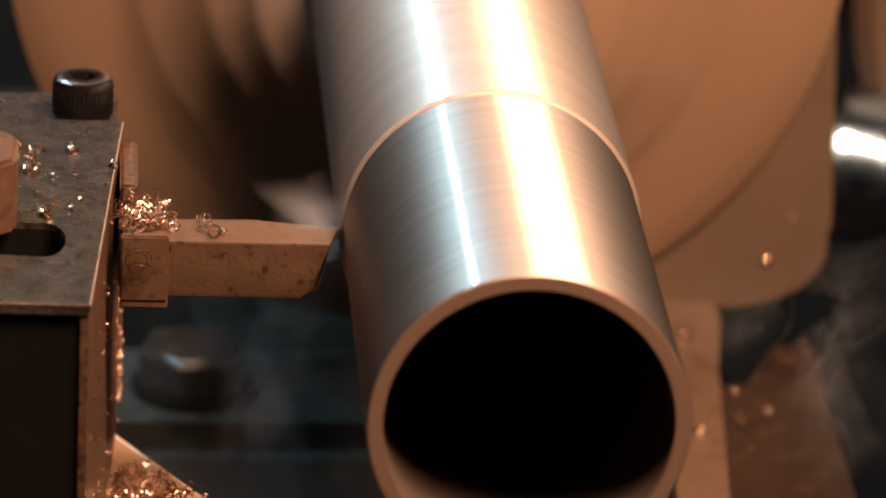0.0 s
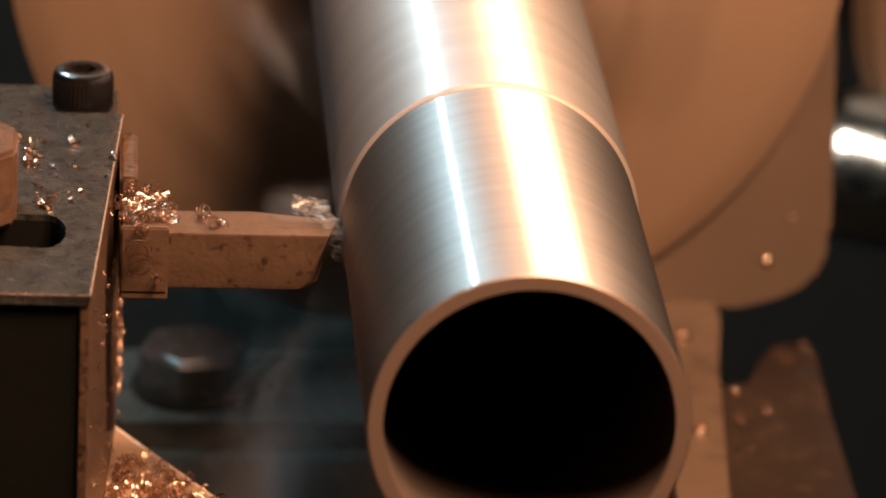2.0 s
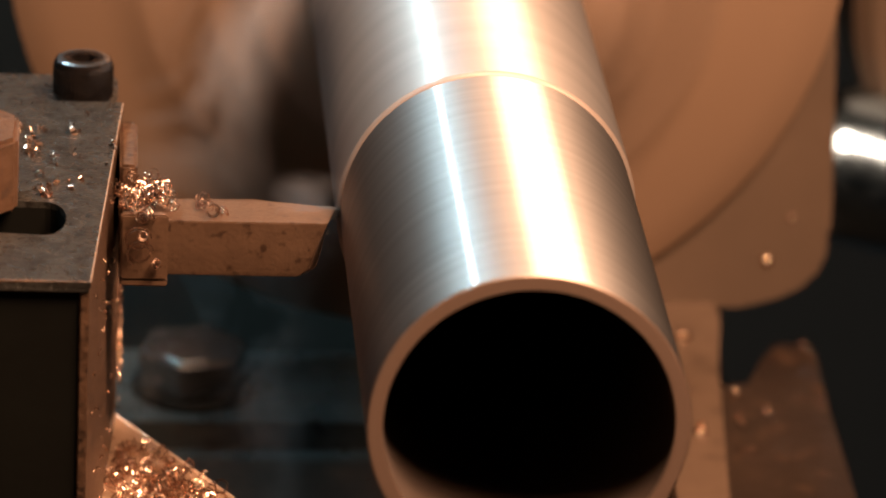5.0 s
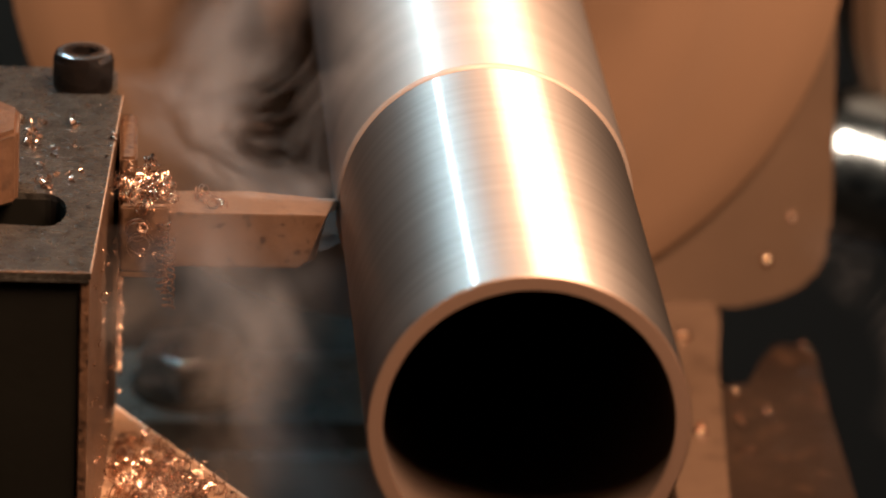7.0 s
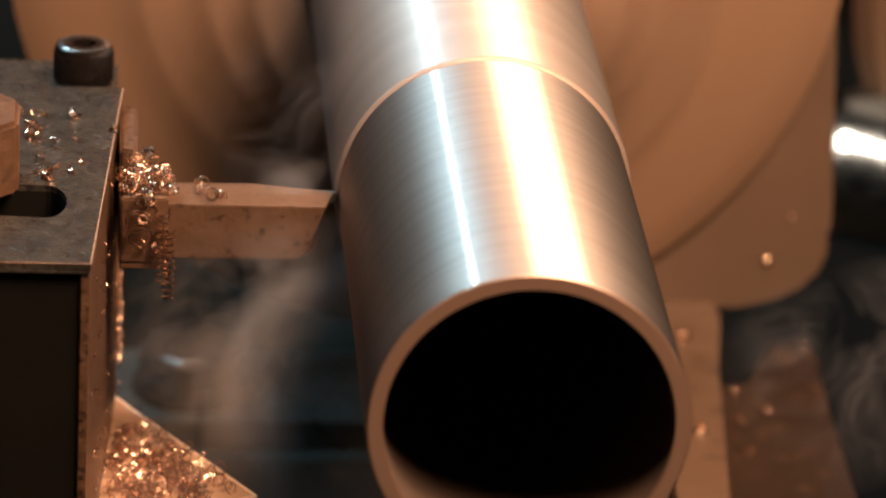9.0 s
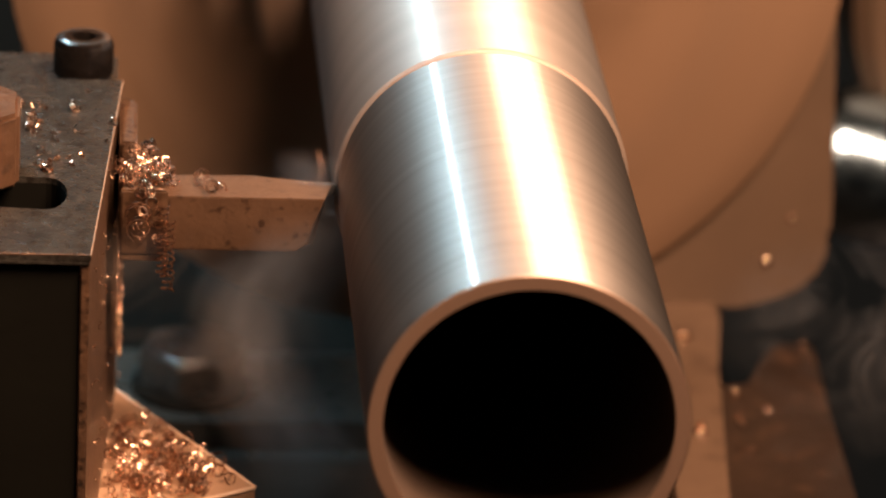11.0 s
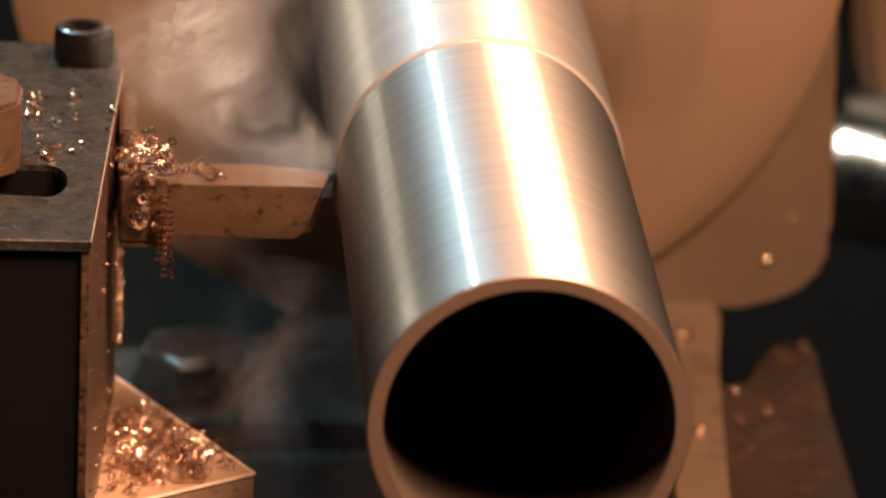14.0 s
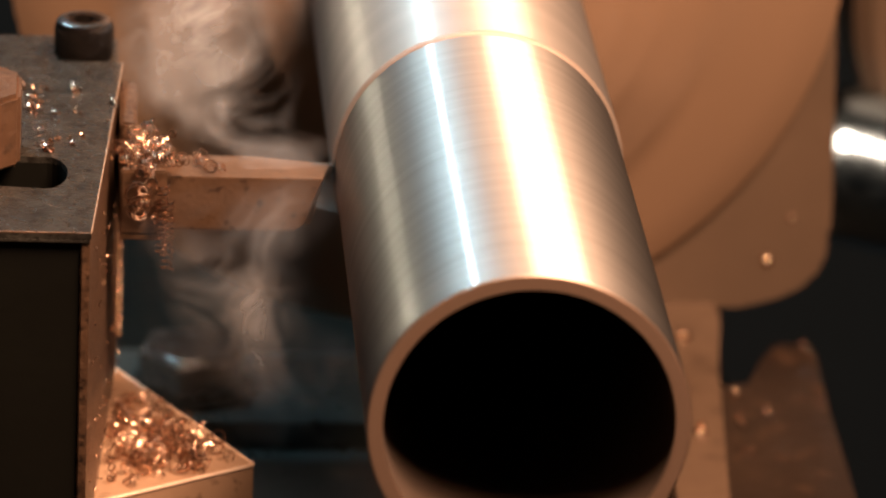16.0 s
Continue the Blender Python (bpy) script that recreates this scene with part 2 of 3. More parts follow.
# ---- the lathe's fixed castings ----
def lathe_bed():
    bed = thing("lathe_bed", (0, 150, -1100), "oily dark cast-iron lathe bed on its stand", "lathe bed")
    part("stand", box(-110, 80, -350, 700, -1100, -200, 6), CAST, bed, "dark painted steel stand")
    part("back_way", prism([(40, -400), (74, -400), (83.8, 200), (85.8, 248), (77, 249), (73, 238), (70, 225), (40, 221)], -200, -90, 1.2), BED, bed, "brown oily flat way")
    part("raised_way", prism([(30, -400), (20, -400), (44, 264), (67.2, 264), (63.9, 238), (60.3, 211), (54.8, 148), (40, -100)], -96, -80, 7.0, segs=7), WAY, bed, "rounded brown iron way")
    part("front_way", prism([(-100, 197), (10, 200), (10, 247), (-100, 247)], -200, -91, 6.0, segs=6), DARKBED, bed, "blue-grey oily way")
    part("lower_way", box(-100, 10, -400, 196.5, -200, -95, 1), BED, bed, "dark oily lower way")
    # gap floor and sill are coloured black for the shade in these recesses
    part("gap_floor", box(-100, 10, 248, 470, -200, -140, 2), BLACKENED, bed, "gap in the bed, its shade painted black")
    part("back_sill", box(40, 78, 224, 470, -200, -128, 2), BLACKENED, bed, "sunken sill, its shade painted black")


lathe_bed()


def bed_bolt():
    b = thing("bed_bolt", (-46, 221, -91), "dark blue-grey hex bolt on the lathe bed", "bolt")
    part("washer", lathe([(5, 0), (12.4, 0), (12.4, 1.2), (11.0, 2.2), (5, 2.2)], at(-46, 221, -91), 48), BLACKENED, b, "thick dark washer", 40)
    bm = bmesh.new()
    rings = [[bm.verts.new((x, y, z)) for x, y in ngon(r, 6, 0.28, -46, 221)] for r, z in ((11.4, -88.9), (11.4, -81.6), (10.6, -80.9))]
    bm.faces.new(rings[0][::-1])
    bm.faces.new(rings[-1])
    for lo, hi in zip(rings, rings[1:]):
        for k in range(6):
            bm.faces.new((lo[k], lo[(k + 1) % 6], hi[(k + 1) % 6], hi[k]))
    bmesh.ops.bevel(bm, geom=bm.edges[:], offset=2.2, segments=4, affect="EDGES", clamp_overlap=True)
    part("head", bm, BOLT, b, "worn chamfered hex head", 35)


bed_bolt()


def headstock():
    h = thing("headstock", (0, 330, -90), "brown oily cast-iron headstock behind the chuck", "headstock")
    outline = [(5.0, 161.3), (82.5, 161.3), (83.5, 53.3), (84.4, -12.4), (86.8, -54.6), (87.2, -64.5), (86.0, -70.4), (83.5, -74.6), (79.0, -77.9), (72.7, -79.9), (66.8, -81.3), (5.0, -81.3)]
    bm = bmesh.new()
    for y in (245.4, 480):
        bm.faces.new([bm.verts.new((x, y, z)) for x, z in outline])
    bm.verts.ensure_lookup_table()
    n = len(outline)
    for i in range(n):
        j = (i + 1) % n
        bm.faces.new((bm.verts[i], bm.verts[j], bm.verts[n + j], bm.verts[n + i]))
    bmesh.ops.recalc_face_normals(bm, faces=bm.faces)
    bmesh.ops.bevel(bm, geom=[e for e in bm.edges if e.calc_length() > 8], offset=4, segments=4, affect="EDGES", clamp_overlap=True)
    part("casting", bm, CAST, h, "", 40)
    part("foot", box(8, 64.4, 246.5, 470, -128, -77, 3), CAST, h)
    part("spindle_nose", lathe([(20, 245.1), (38, 245.1), (38, 266), (20, 266)], ALONG_Y, 48), JAW, h, "steel spindle nose", 40)


headstock()


def back_guard():
    """A rounded polished bar and a round brown cover on the far side of the headstock."""
    g = thing("guard_bar", (112, 345, -90), "polished steel guard bar, tinted blue to whiten its glint", "guard bar")
    part("bar", lathe([(2, 0), (9, 0.5), (14, 2.5), (17, 6), (18, 10), (18, 70), (16, 72), (2, 72)], at(93, 352, -84.6) @ Matrix.Rotation(radians(104), 4, "Y"), 64), CHROME, g, "", 40)
    part("bracket", box(128, 150, 345, 362, -200, -92, 2), DARKBED, g)
    c = thing("belt_cover", (170, 420, -90), "round brown metal belt cover beside the headstock", "belt cover")
    part("shell", lathe([(5, 0), (58, 0), (62, 4), (62, 60), (58, 64), (5, 64)], at(170, 356, -50) @ ALONG_Y, 64), CAST, c, "", 40)
    part("foot", box(140, 196, 372, 410, -1100, -60, 3), CAST, c)


back_guard()


def streak_lamp():
    """An added, unseen hooded strip lamp on a stand, behind the headstock; swung round late to streak the tube."""
    lamp = thing("streak_lamp", (-800, 1080, -1100), "unseen hooded lamp added for the tube's late streak", "lamp")
    foot, head = at(-800, 1080, 0), at(-800, 1080, 258) @ Matrix.Rotation(radians(37.6), 4, "Z") @ Matrix.Rotation(radians(10.8), 4, "X")
    part("base", lathe([(5, -1100), (150, -1100), (150, -1090), (20, -1080), (5, -1080)], foot, 48), BLACKENED, lamp, "round black foot", 40)
    part("pole", lathe([(1, -1082), (11, -1082), (11, 215), (1, 215)], foot, 24), BOLT, lamp, "", 40)
    arc = [(math.sin(a), math.cos(a)) for a in [radians(15 * i) for i in range(-6, 7)]]
    bm = bmesh.new()
    rings = [[bm.verts.new((x, 46 * c - 8, 46 * q)) for q, c in arc] + [bm.verts.new((x, 43 * c - 8, 43 * q)) for q, c in arc[::-1]] for x in (-180, 180)]
    n = len(rings[0])
    for i in range(n):
        bm.faces.new((rings[0][i], rings[0][(i + 1) % n], rings[1][(i + 1) % n], rings[1][i]))
    bm.transform(head)
    part("hood", bm, BLACKENED, lamp, "half-round black hood", 40)
    part("glowing_tube", lathe([(1, -165), (10, -165), (10, 165), (1, 165)], head @ Matrix.Rotation(radians(90), 4, "Y"), 24), GLOW, lamp, "glowing yellowish tube", 40)
    return lamp


swung_lamp = streak_lamp()


# ---- spindle: chuck and tube, which spin together ----
def lathe_chuck():
    c = thing("lathe_chuck", (0, 250, 0), "brown spinning three-jaw lathe chuck", "chuck")
    part("body", lathe([(27, 240), (77, 240), (85.4, 243.8), (85.4, 245), (27, 245)], ALONG_Y, 160), CHUCK, c, "", 35)
    for k in range(3):
        # stepped side profile in (y, radius), as wide as the jaw
        bm = prism([(240, 26.2), (206, 26.2), (206, 36), (220, 36), (220, 46), (232, 46), (232, 60), (240, 60)], -8, 8, 1.0)
        bm.transform(Matrix(((0, 0, 1, 0), (1, 0, 0, 0), (0, 1, 0, 0), (0, 0, 0, 1))))
        bm.transform(Matrix.Rotation(radians(120 * k + 20), 4, "Y"))
        part("jaw", bm, JAW, c, "stepped steel jaw")
    for k in range(3):
        bm = prism(ngon(4.5, 24), 0, 1.2, 0.4)
        bm.transform(Matrix.Rotation(radians(120 * k + 80), 4, "Y") @ at(0, 239.2, 62) @ Matrix.Rotation(radians(90), 4, "X"))
        part("screw_cap", bm, JAW, c)
    return c


def steel_tube():
    t = thing("steel_tube", (0, 0, 0), "bright steel tube being turned down on the lathe", "tube")
    R, ri = 25.0, 22.4
    part("turned_wall", lathe([(ri + 0.02, 0.14), (R - 0.15, 0.14), (R, 0.34), (R, 8.4), (R - 0.05, 8.6), (R, 8.8), (R, 11.2), (R - 0.06, 11.5), (R, 11.8), (R, 14.6), (R - 0.04, 14.8), (R, 15.0), (R, 238), (ri + 0.02, 238)], ALONG_Y, 192), TURNED, t, "freshly turned shiny wall", 30)
    part("end_face", lathe([(ri, 0.5), (ri + 0.15, 0.0), (R - 0.26, 0.0), (R - 0.155, 0.13), (ri, 0.6)], ALONG_Y, 192), FACED, t, "brownish faced end ring", 30)
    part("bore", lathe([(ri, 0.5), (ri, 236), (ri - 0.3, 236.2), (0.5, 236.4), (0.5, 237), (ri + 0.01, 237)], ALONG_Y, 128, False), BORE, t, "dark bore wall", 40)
    s = part("uncut_skin", lathe([(R + 0.02, 80.32), (R + 0.66, 80.32), (R + 0.66, 237), (R + 0.02, 237)], ALONG_Y, 192), UNCUT, t, "duller uncut outer skin with a bright shoulder", 30)
    part("shoulder", lathe([(R + 0.01, 79.5), (R + 0.06, 79.5), (R + 0.26, 79.72), (R + 0.52, 80.02), (R + 0.66, 80.31), (R + 0.01, 80.31)], ALONG_Y, 192), SHOULDER, s, "bright freshly cut shoulder", 60)
    return t, s


chuck = lathe_chuck()
tube, skin = steel_tube()


# ---- carriage: compound slide, tool post, tool bit ----
def compound_slide():
    s = thing("compound_slide", (-60, 60, -91), "milled steel compound slide turned at an angle", "compound slide")
    K = Vector((-37.6, 68.2))
    u = Vector((math.cos(radians(120.4)), math.sin(radians(120.4))))
    v = Vector((math.cos(radians(211)), math.sin(radians(211))))
    quad = [K, K + u * 62, K + u * 62 + v * 95, K + v * 95]
    part("top_plate", prism([tuple(p) for p in quad], -66, -52, 0.6), SLIDE, s, "bright-edged milled plate")
    inner = [K + u * 3 + v * 3, K + u * 59 + v * 3, K + u * 59 + v * 92, K + u * 3 + v * 92]
    part("base", prism([tuple(p) for p in inner], -90.8, -66, 0.8), SLIDE, s)
    # bright rods stand in for the highlight along the slide's edges
    for d, inward, n in ((v, u, 95), (u, v, 62)):
        q, c = Vector((d.x, d.y, 0)), K + inward * 0.22
        bm = lathe([(0.01, 0.4), (0.40, 0.4), (0.40, n), (0.01, n)], at(c.x, c.y, -52.22) @ q.to_track_quat("Z", "Y").to_matrix().to_4x4(), 12)
        part("worn_lit_edge", bm, EDGE, s, "edge with highlight and wear put into its colour", 60)
    RIDERS.append(s)
    return s


def tool_post():
    p = thing("tool_post", (-72, 70, -52), "greasy steel tool post block with a clamp slot", "tool post")
    top = [(-100, 26.2), (-67.3, 25.7), (-62.1, 109.2), (-100, 110)]
    # top plate with a long clamp slot cut through it and on into the body
    slot = [(-90, 47)] + [(-75.0 + 3.6 * math.cos(t), 53.0 + 7.4 * math.sin(t)) for t in [radians(-90 + 15 * i) for i in range(13)]] + [(-90, 60.4)]

    def slotted(outer, z1, z0):
        bm = bmesh.new()
        rims = []
        for z in (z1, z0):
            o = [bm.verts.new((x, y, z)) for x, y in outer]
            i = [bm.verts.new((x, y, z)) for x, y in slot]
            eo = [bm.edges.new((o[k], o[(k + 1) % 4])) for k in range(4)]
            ei = [bm.edges.new((i[k], i[(k + 1) % len(i)])) for k in range(len(i))]
            bmesh.ops.triangle_fill(bm, edges=eo + ei, use_beauty=True)
            rims.append((o, i))
        for a, b in zip(*rims):
            for k in range(len(a)):
                j = (k + 1) % len(a)
                bm.faces.new((a[k], a[j], b[j], b[k]))
        return bm
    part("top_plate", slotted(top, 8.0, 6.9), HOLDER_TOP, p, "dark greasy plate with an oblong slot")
    # bright edges of the plate: lit bevel line and wear put into rod colours
    def bar_between(a, b, z, r):
        q = Vector((b[0] - a[0], b[1] - a[1], 0))
        bmx = lathe([(0.01, 0), (r, 0), (r, q.length), (0.01, q.length)], None, 10)
        bmx.transform(at(a[0], a[1], z) @ q.to_track_quat("Z", "Y").to_matrix().to_4x4())
        return bmx
    part("worn_lit_edge", bar_between((-67.35, 25.9), (-62.2, 109.0), 7.90, 0.14), WORN_LIT, p, "edge with highlight and wear put into its colour")
    part("worn_lit_edge", bar_between((-99, 26.3), (-67.4, 25.9), 7.86, 0.20), HOLDER_SIDE, p, "edge with highlight and wear put into its colour")
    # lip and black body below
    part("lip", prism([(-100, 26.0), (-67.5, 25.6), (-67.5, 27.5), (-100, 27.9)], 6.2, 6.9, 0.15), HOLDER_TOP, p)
    part("body", slotted([(-100, 26.9), (-69.0, 26.5), (-64.0, 108), (-100, 109)], 6.9, -52), BLACKENED, p, "black block")
    # the side's warm lit brown is put into its colour
    part("side_plate", prism([(-69.0, 25.9), (-67.5, 25.9), (-62.3, 109.0), (-63.9, 109.0)], -52, 6.9, 0.25), HOLDER_SIDE, p, "brown side face, warm lamp light put into its colour")
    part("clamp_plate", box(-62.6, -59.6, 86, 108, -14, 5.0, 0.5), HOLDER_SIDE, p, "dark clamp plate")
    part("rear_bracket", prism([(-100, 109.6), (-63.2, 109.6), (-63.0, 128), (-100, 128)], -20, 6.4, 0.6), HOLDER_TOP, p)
    # octagonal clamp nut on the plate
    nut = part("clamp_nut", prism(ngon(14.4, 8, 0.39, -92.8, 61), 8.0, 21.0, 0.8), BRASSY, p, "brown eight-sided clamp nut", 40)
    RIDERS.append(p)
    return p


def cap_screw():
    s = thing("cap_screw", (-69.2, 116, 6.4), "black steel socket-head cap screw", "screw")
    r = 5.15
    bm = lathe([(2.9, 7.4), (2.9, 4.2), (0.05, 3.4), (0.05, 0.2), (r - 0.3, 0), (r, 0.4), (r, 6.6), (r - 0.25, 7.15), (r - 0.8, 7.4), (3.5, 7.4)], at(-69.2, 116, 6.4), 64)
    part("head", bm, SCREW, s, "knurled head with worn bright rim", 30)
    # knurling
    bm = bmesh.new()
    for i in range(44):
        a = 2 * math.pi * i / 44
        w = lathe([(0.01, 0.9), (0.2, 0.9), (0.2, 6.0), (0.01, 6.0)], at(-69.2 + r * math.cos(a), 116 + r * math.sin(a), 6.4), 6)
        me = bpy.data.meshes.new("scratch")
        w.to_mesh(me)
        w.free()
        bm.from_mesh(me)
        bpy.data.meshes.remove(me)
    tagged(part("knurl", bm, SCREW, s), kind="stuff")
    part("rim", lathe([(3.6, 7.36), (3.6, 7.46), (4.3, 7.46), (4.75, 7.2), (4.7, 7.1)], at(-69.2, 116, 6.4), 48), BOLT, s, "worn bright rim", 60)
    bm = lathe([(2.5, 3.0), (2.95, 3.0), (2.95, 7.38), (2.5, 7.38)], at(-69.2, 116, 6.4), 6)
    part("hex_socket", bm, SCREW, s, "hexagon socket")
    RIDERS.append(s)


def bit_carrier():
    c = thing("bit_carrier", (-58, 76, -10), "small brown steel carrier block clamped beside the tool post", "carrier block")
    part("jaw", box(-62.4, -54.4, 69.2, 82.5, -10.4, -9.0, 0.3), BIT, c)
    part("front_cheek", box(-62.4, -54.4, 69.0, 70.8, -9.1, 2.6, 0.3), BIT, c)
    part("back_cheek", box(-62.4, -54.4, 81.2, 83.0, -9.1, 2.0, 0.3), BIT, c)
    RIDERS.append(c)


def tool_bit():
    b = thing("tool_bit", (-45, 76, -9), "brown ground tool-steel turning bit cutting the tube", "tool bit")
    # plan at the top: square shank, ground to a nose at the tube
    top = [(-62, 71.0), (-27.6, 71.0), (-26.0, 79.4), (-26.2, 80.6), (-27.2, 81.0), (-36.0, 81.6), (-40.0, 81.8), (-62, 81.2)]
    bot = [(-62, 71.3), (-32.4, 71.3), (-30.8, 72.8), (-29.9, 78.0), (-30.6, 80.4), (-36.0, 81.2), (-40.0, 81.4), (-62, 81.2)]
    mid = [(-62, 71.0), (-29.2, 71.0), (-27.3, 78.6), (-27.4, 80.4), (-28.4, 80.9), (-36.0, 81.4), (-40.0, 81.6), (-62, 81.2)]
    low = [(-62, 71.0), (-30.7, 71.0), (-29.2, 72.6), (-28.5, 78.8), (-29.4, 80.6), (-36.0, 81.3), (-40.0, 81.5), (-62, 81.2)]
    bm = bmesh.new()
    tops = [0.9, 0.9, 0.4, 0.2, 0.1, 0.6, 0.9, 0.9]
    layers = [(bot, [-9.0] * 8), (low, [-7.6] * 8), (mid, [-3.2] * 8), (top, tops)]
    rings = [[bm.verts.new((x, y, z)) for (x, y), z in zip(pl, zs)] for pl, zs in layers]
    bm.faces.new(rings[0][::-1])
    bm.faces.new(rings[-1])
    for a, c in zip(rings, rings[1:]):
        for i in range(8):
            j = (i + 1) % 8
            bm.faces.new((a[i], a[j], c[j], c[i]))
    bmesh.ops.bevel(bm, geom=bm.edges[:], offset=0.16, segments=2, affect="EDGES", clamp_overlap=True)
    part("shank", bm, BIT, b, "", 30)
    part("cutting_tip", prism([(-29.6, 77.0), (-25.35, 79.6), (-25.3, 80.3), (-26.4, 80.9), (-29.6, 81.0)], -1.4, 0.30, 0.15), CARBIDE, b, "grey hard cutting tip")
    RIDERS.append(b)


compound_slide()
tool_post()
cap_screw()
bit_carrier()
tool_bit()


# ---- swarf ----
rng = random.Random(7)


def curl(bm, m, r, turns, pitch, w, thick=0.13, steps=14):
    """A coiled ribbon of swarf, added to bm at the pose m."""
    n = max(6, int(turns * steps))
    prev = None
    for i in range(n + 1):
        a = 2 * math.pi * turns * i / n
        rr = r * (1 + 0.18 * math.sin(a * 0.37 + r * 7))
        z = pitch * turns * i / n
        d = Vector((math.cos(a), math.sin(a), 0))
        c = d * rr + Vector((0, 0, z))
        ring = [bm.verts.new(m @ (c + d * (s * thick / 2) + Vector((0, 0, h * w / 2)))) for s, h in ((-1, -1), (1, -1), (1, 1), (-1, 1))]
        if prev:
            for k in range(4):
                bm.faces.new((prev[k], prev[(k + 1) % 4], ring[(k + 1) % 4], ring[k]))
        else:
            bm.faces.new(ring[::-1])
        prev = ring
    bm.faces.new(prev)


def tumbled(x, y, z):
    return at(x, y, z) @ Euler((rng.uniform(0, 6.3), rng.uniform(0, 6.3), rng.uniform(0, 6.3))).to_matrix().to_4x4()


def pile(name, label, places, r=(0.5, 1.2), turns=(0.8, 3.2), w=(0.12, 0.22), thick=0.13, upright=False):
    bm = bmesh.new()
    for x, y, z in places:
        m = at(x, y, z) @ Matrix.Rotation(radians(rng.uniform(75, 100)), 4, "X") if upright else tumbled(x, y, z)
        curl(bm, m, rng.uniform(*r), rng.uniform(*turns), rng.uniform(0.5, 0.9), rng.uniform(*w), thick)
    ob = part(name, bm, CHIP, None, "", 50)
    lo = min((v.co.z for v in ob.data.vertices))
    cx = sum(p[0] for p in places) / len(places) / 1000
    cy = sum(p[1] for p in places) / len(places) / 1000
    base = Vector((cx, cy, lo))
    for v in ob.data.vertices:
        v.co -= base
    ob.location = base
    ob["base"] = list(base)
    tagged(ob, label, "swarf", kind="stuff")
    RIDERS.append(ob)
    return ob


# heap on the slide below the tool post
spots = []
K = Vector((-37.6, 68.2))
u = Vector((math.cos(radians(120.4)), math.sin(radians(120.4))))
v = Vector((math.cos(radians(211)), math.sin(radians(211))))
while len(spots) < 165:
    a, b = rng.uniform(2, 40), rng.uniform(3.5, 30)
    p = K + u * a + v * b
    if p.x > -66.5 + (p.y - 26) * 0.062:
        heap = max(0.0, 1 - ((a - 17) / 23) ** 2 - ((b - 15) / 16) ** 2)
        if rng.random() < 0.10 + heap:
            spots.append((p.x, p.y, -51.3 + rng.uniform(0, 2.4) * heap))
pile("swarf_heap", "heap of curled bright steel swarf on the slide", spots, (0.6, 1.4), (1.0, 3.5), (0.14, 0.26))
loops = [(K.x + u.x * p + v.x * q, K.y + u.y * p + v.y * q, -50.8) for p, q in ((21, 1.5), (11, 1.0), (6, 4), (28, 2), (9, 9), (3, 12), (15, 5), (33, 4))]
pile("swarf_loops", "loose springy swarf loops at the slide's edge", loops, (1.1, 1.7), (1.0, 2.2), (0.2, 0.3))
# nest where the bit leaves its carrier
spots = [(rng.gauss(-58.5, 2.2), rng.gauss(77, 3.0), 2.6 + abs(rng.gauss(0, 1.3))) for _ in range(80)]
spots += [(rng.gauss(-48.5, 1.8), rng.gauss(77.5, 1.6), 1.4 + abs(rng.gauss(0, 0.4))) for _ in range(9)]
pile("swarf_nest", "tangled bright swarf curls on the tool bit", spots, (0.45, 1.05))
pile("swarf_ring", "large loose swarf curl hanging on the carrier", [(-59.6, 68.0, -1.2), (-59.2, 67.9, -3.4)], (2.0, 2.5), (1.3, 1.7), (0.22, 0.26), 0.24, True)
# crumbs on the tool post's top and side
spots = [(rng.uniform(-79, -64), rng.uniform(63, 104), 8.25) for _ in range(12)] + [(-77.3, 81, 8.5), (-76.6, 83, 8.5), (-74.7, 63.9, 8.5), (-74.2, 62.9, 8.5), (-75.2, 63.2, 8.5), (-75.6, 64.4, 8.5), (-78.6, 88.0, 8.5), (-77.9, 88.6, 8.5)]
spots += [(x + rng.gauss(0, 0.45), y + rng.gauss(0, 0.8), 8.4) for x, y, n in ((-78.8, 83.6, 3), (-76.9, 86.2, 2), (-75.9, 64.9, 4), (-74.9, 62.8, 3), (-71.4, 67.8, 2), (-69.6, 72.7, 1), (-76.2, 72.8, 1), (-70.2, 93.0, 2), (-64.2, 86.7, 2), (-80.0, 95.5, 2), (-77.1, 95.7, 1), (-67.9, 102.0, 1), (-73.3, 68.5, 1), (-65.3, 77.0, 1)) for _ in range(n)]
pile("swarf_crumbs", "scattered tiny swarf crumbs on the tool post", spots, (0.3, 0.9), (0.3, 0.9), (0.4, 1.0))
spots = []
for _ in range(520):
    near_edge = rng.random() < 0.9
    y = 108.6 - abs(rng.gauss(0, 1.8)) if near_edge else rng.uniform(30, 108)
    spots.append((-66.9 + (y - 26) * 0.0625 - 0.05, y, rng.uniform(-44, 4) if near_edge else rng.uniform(-51, 5)))
pile("swarf_dust", "fine swarf stuck to the oily side of the tool post", spots, (0.12, 0.34), (0.4, 1.2), (0.1, 0.26))


# glints of swarf lying still on the bed and the castings behind
spots = [(x + rng.gauss(0, 0.5), y + rng.gauss(0, 0.8), -79.4) for x, y in ((54.8, 226), (52.4, 178.6)) for _ in range(7)]
spots += [(x + rng.gauss(0, 0.5), y + rng.gauss(0, 0.9), -89.5) for x, y in ((65.8, 218), (64.6, 206), (71.3, 212), (63.6, 192), (83.2, 247), (65.1, 190.8)) for _ in range(3)]
ob = pile("swarf_litter", "scattered swarf glinting on the oily bed", spots, (0.4, 0.8), (0.5, 1.2), (0.2, 0.4))
RIDERS.remove(ob)


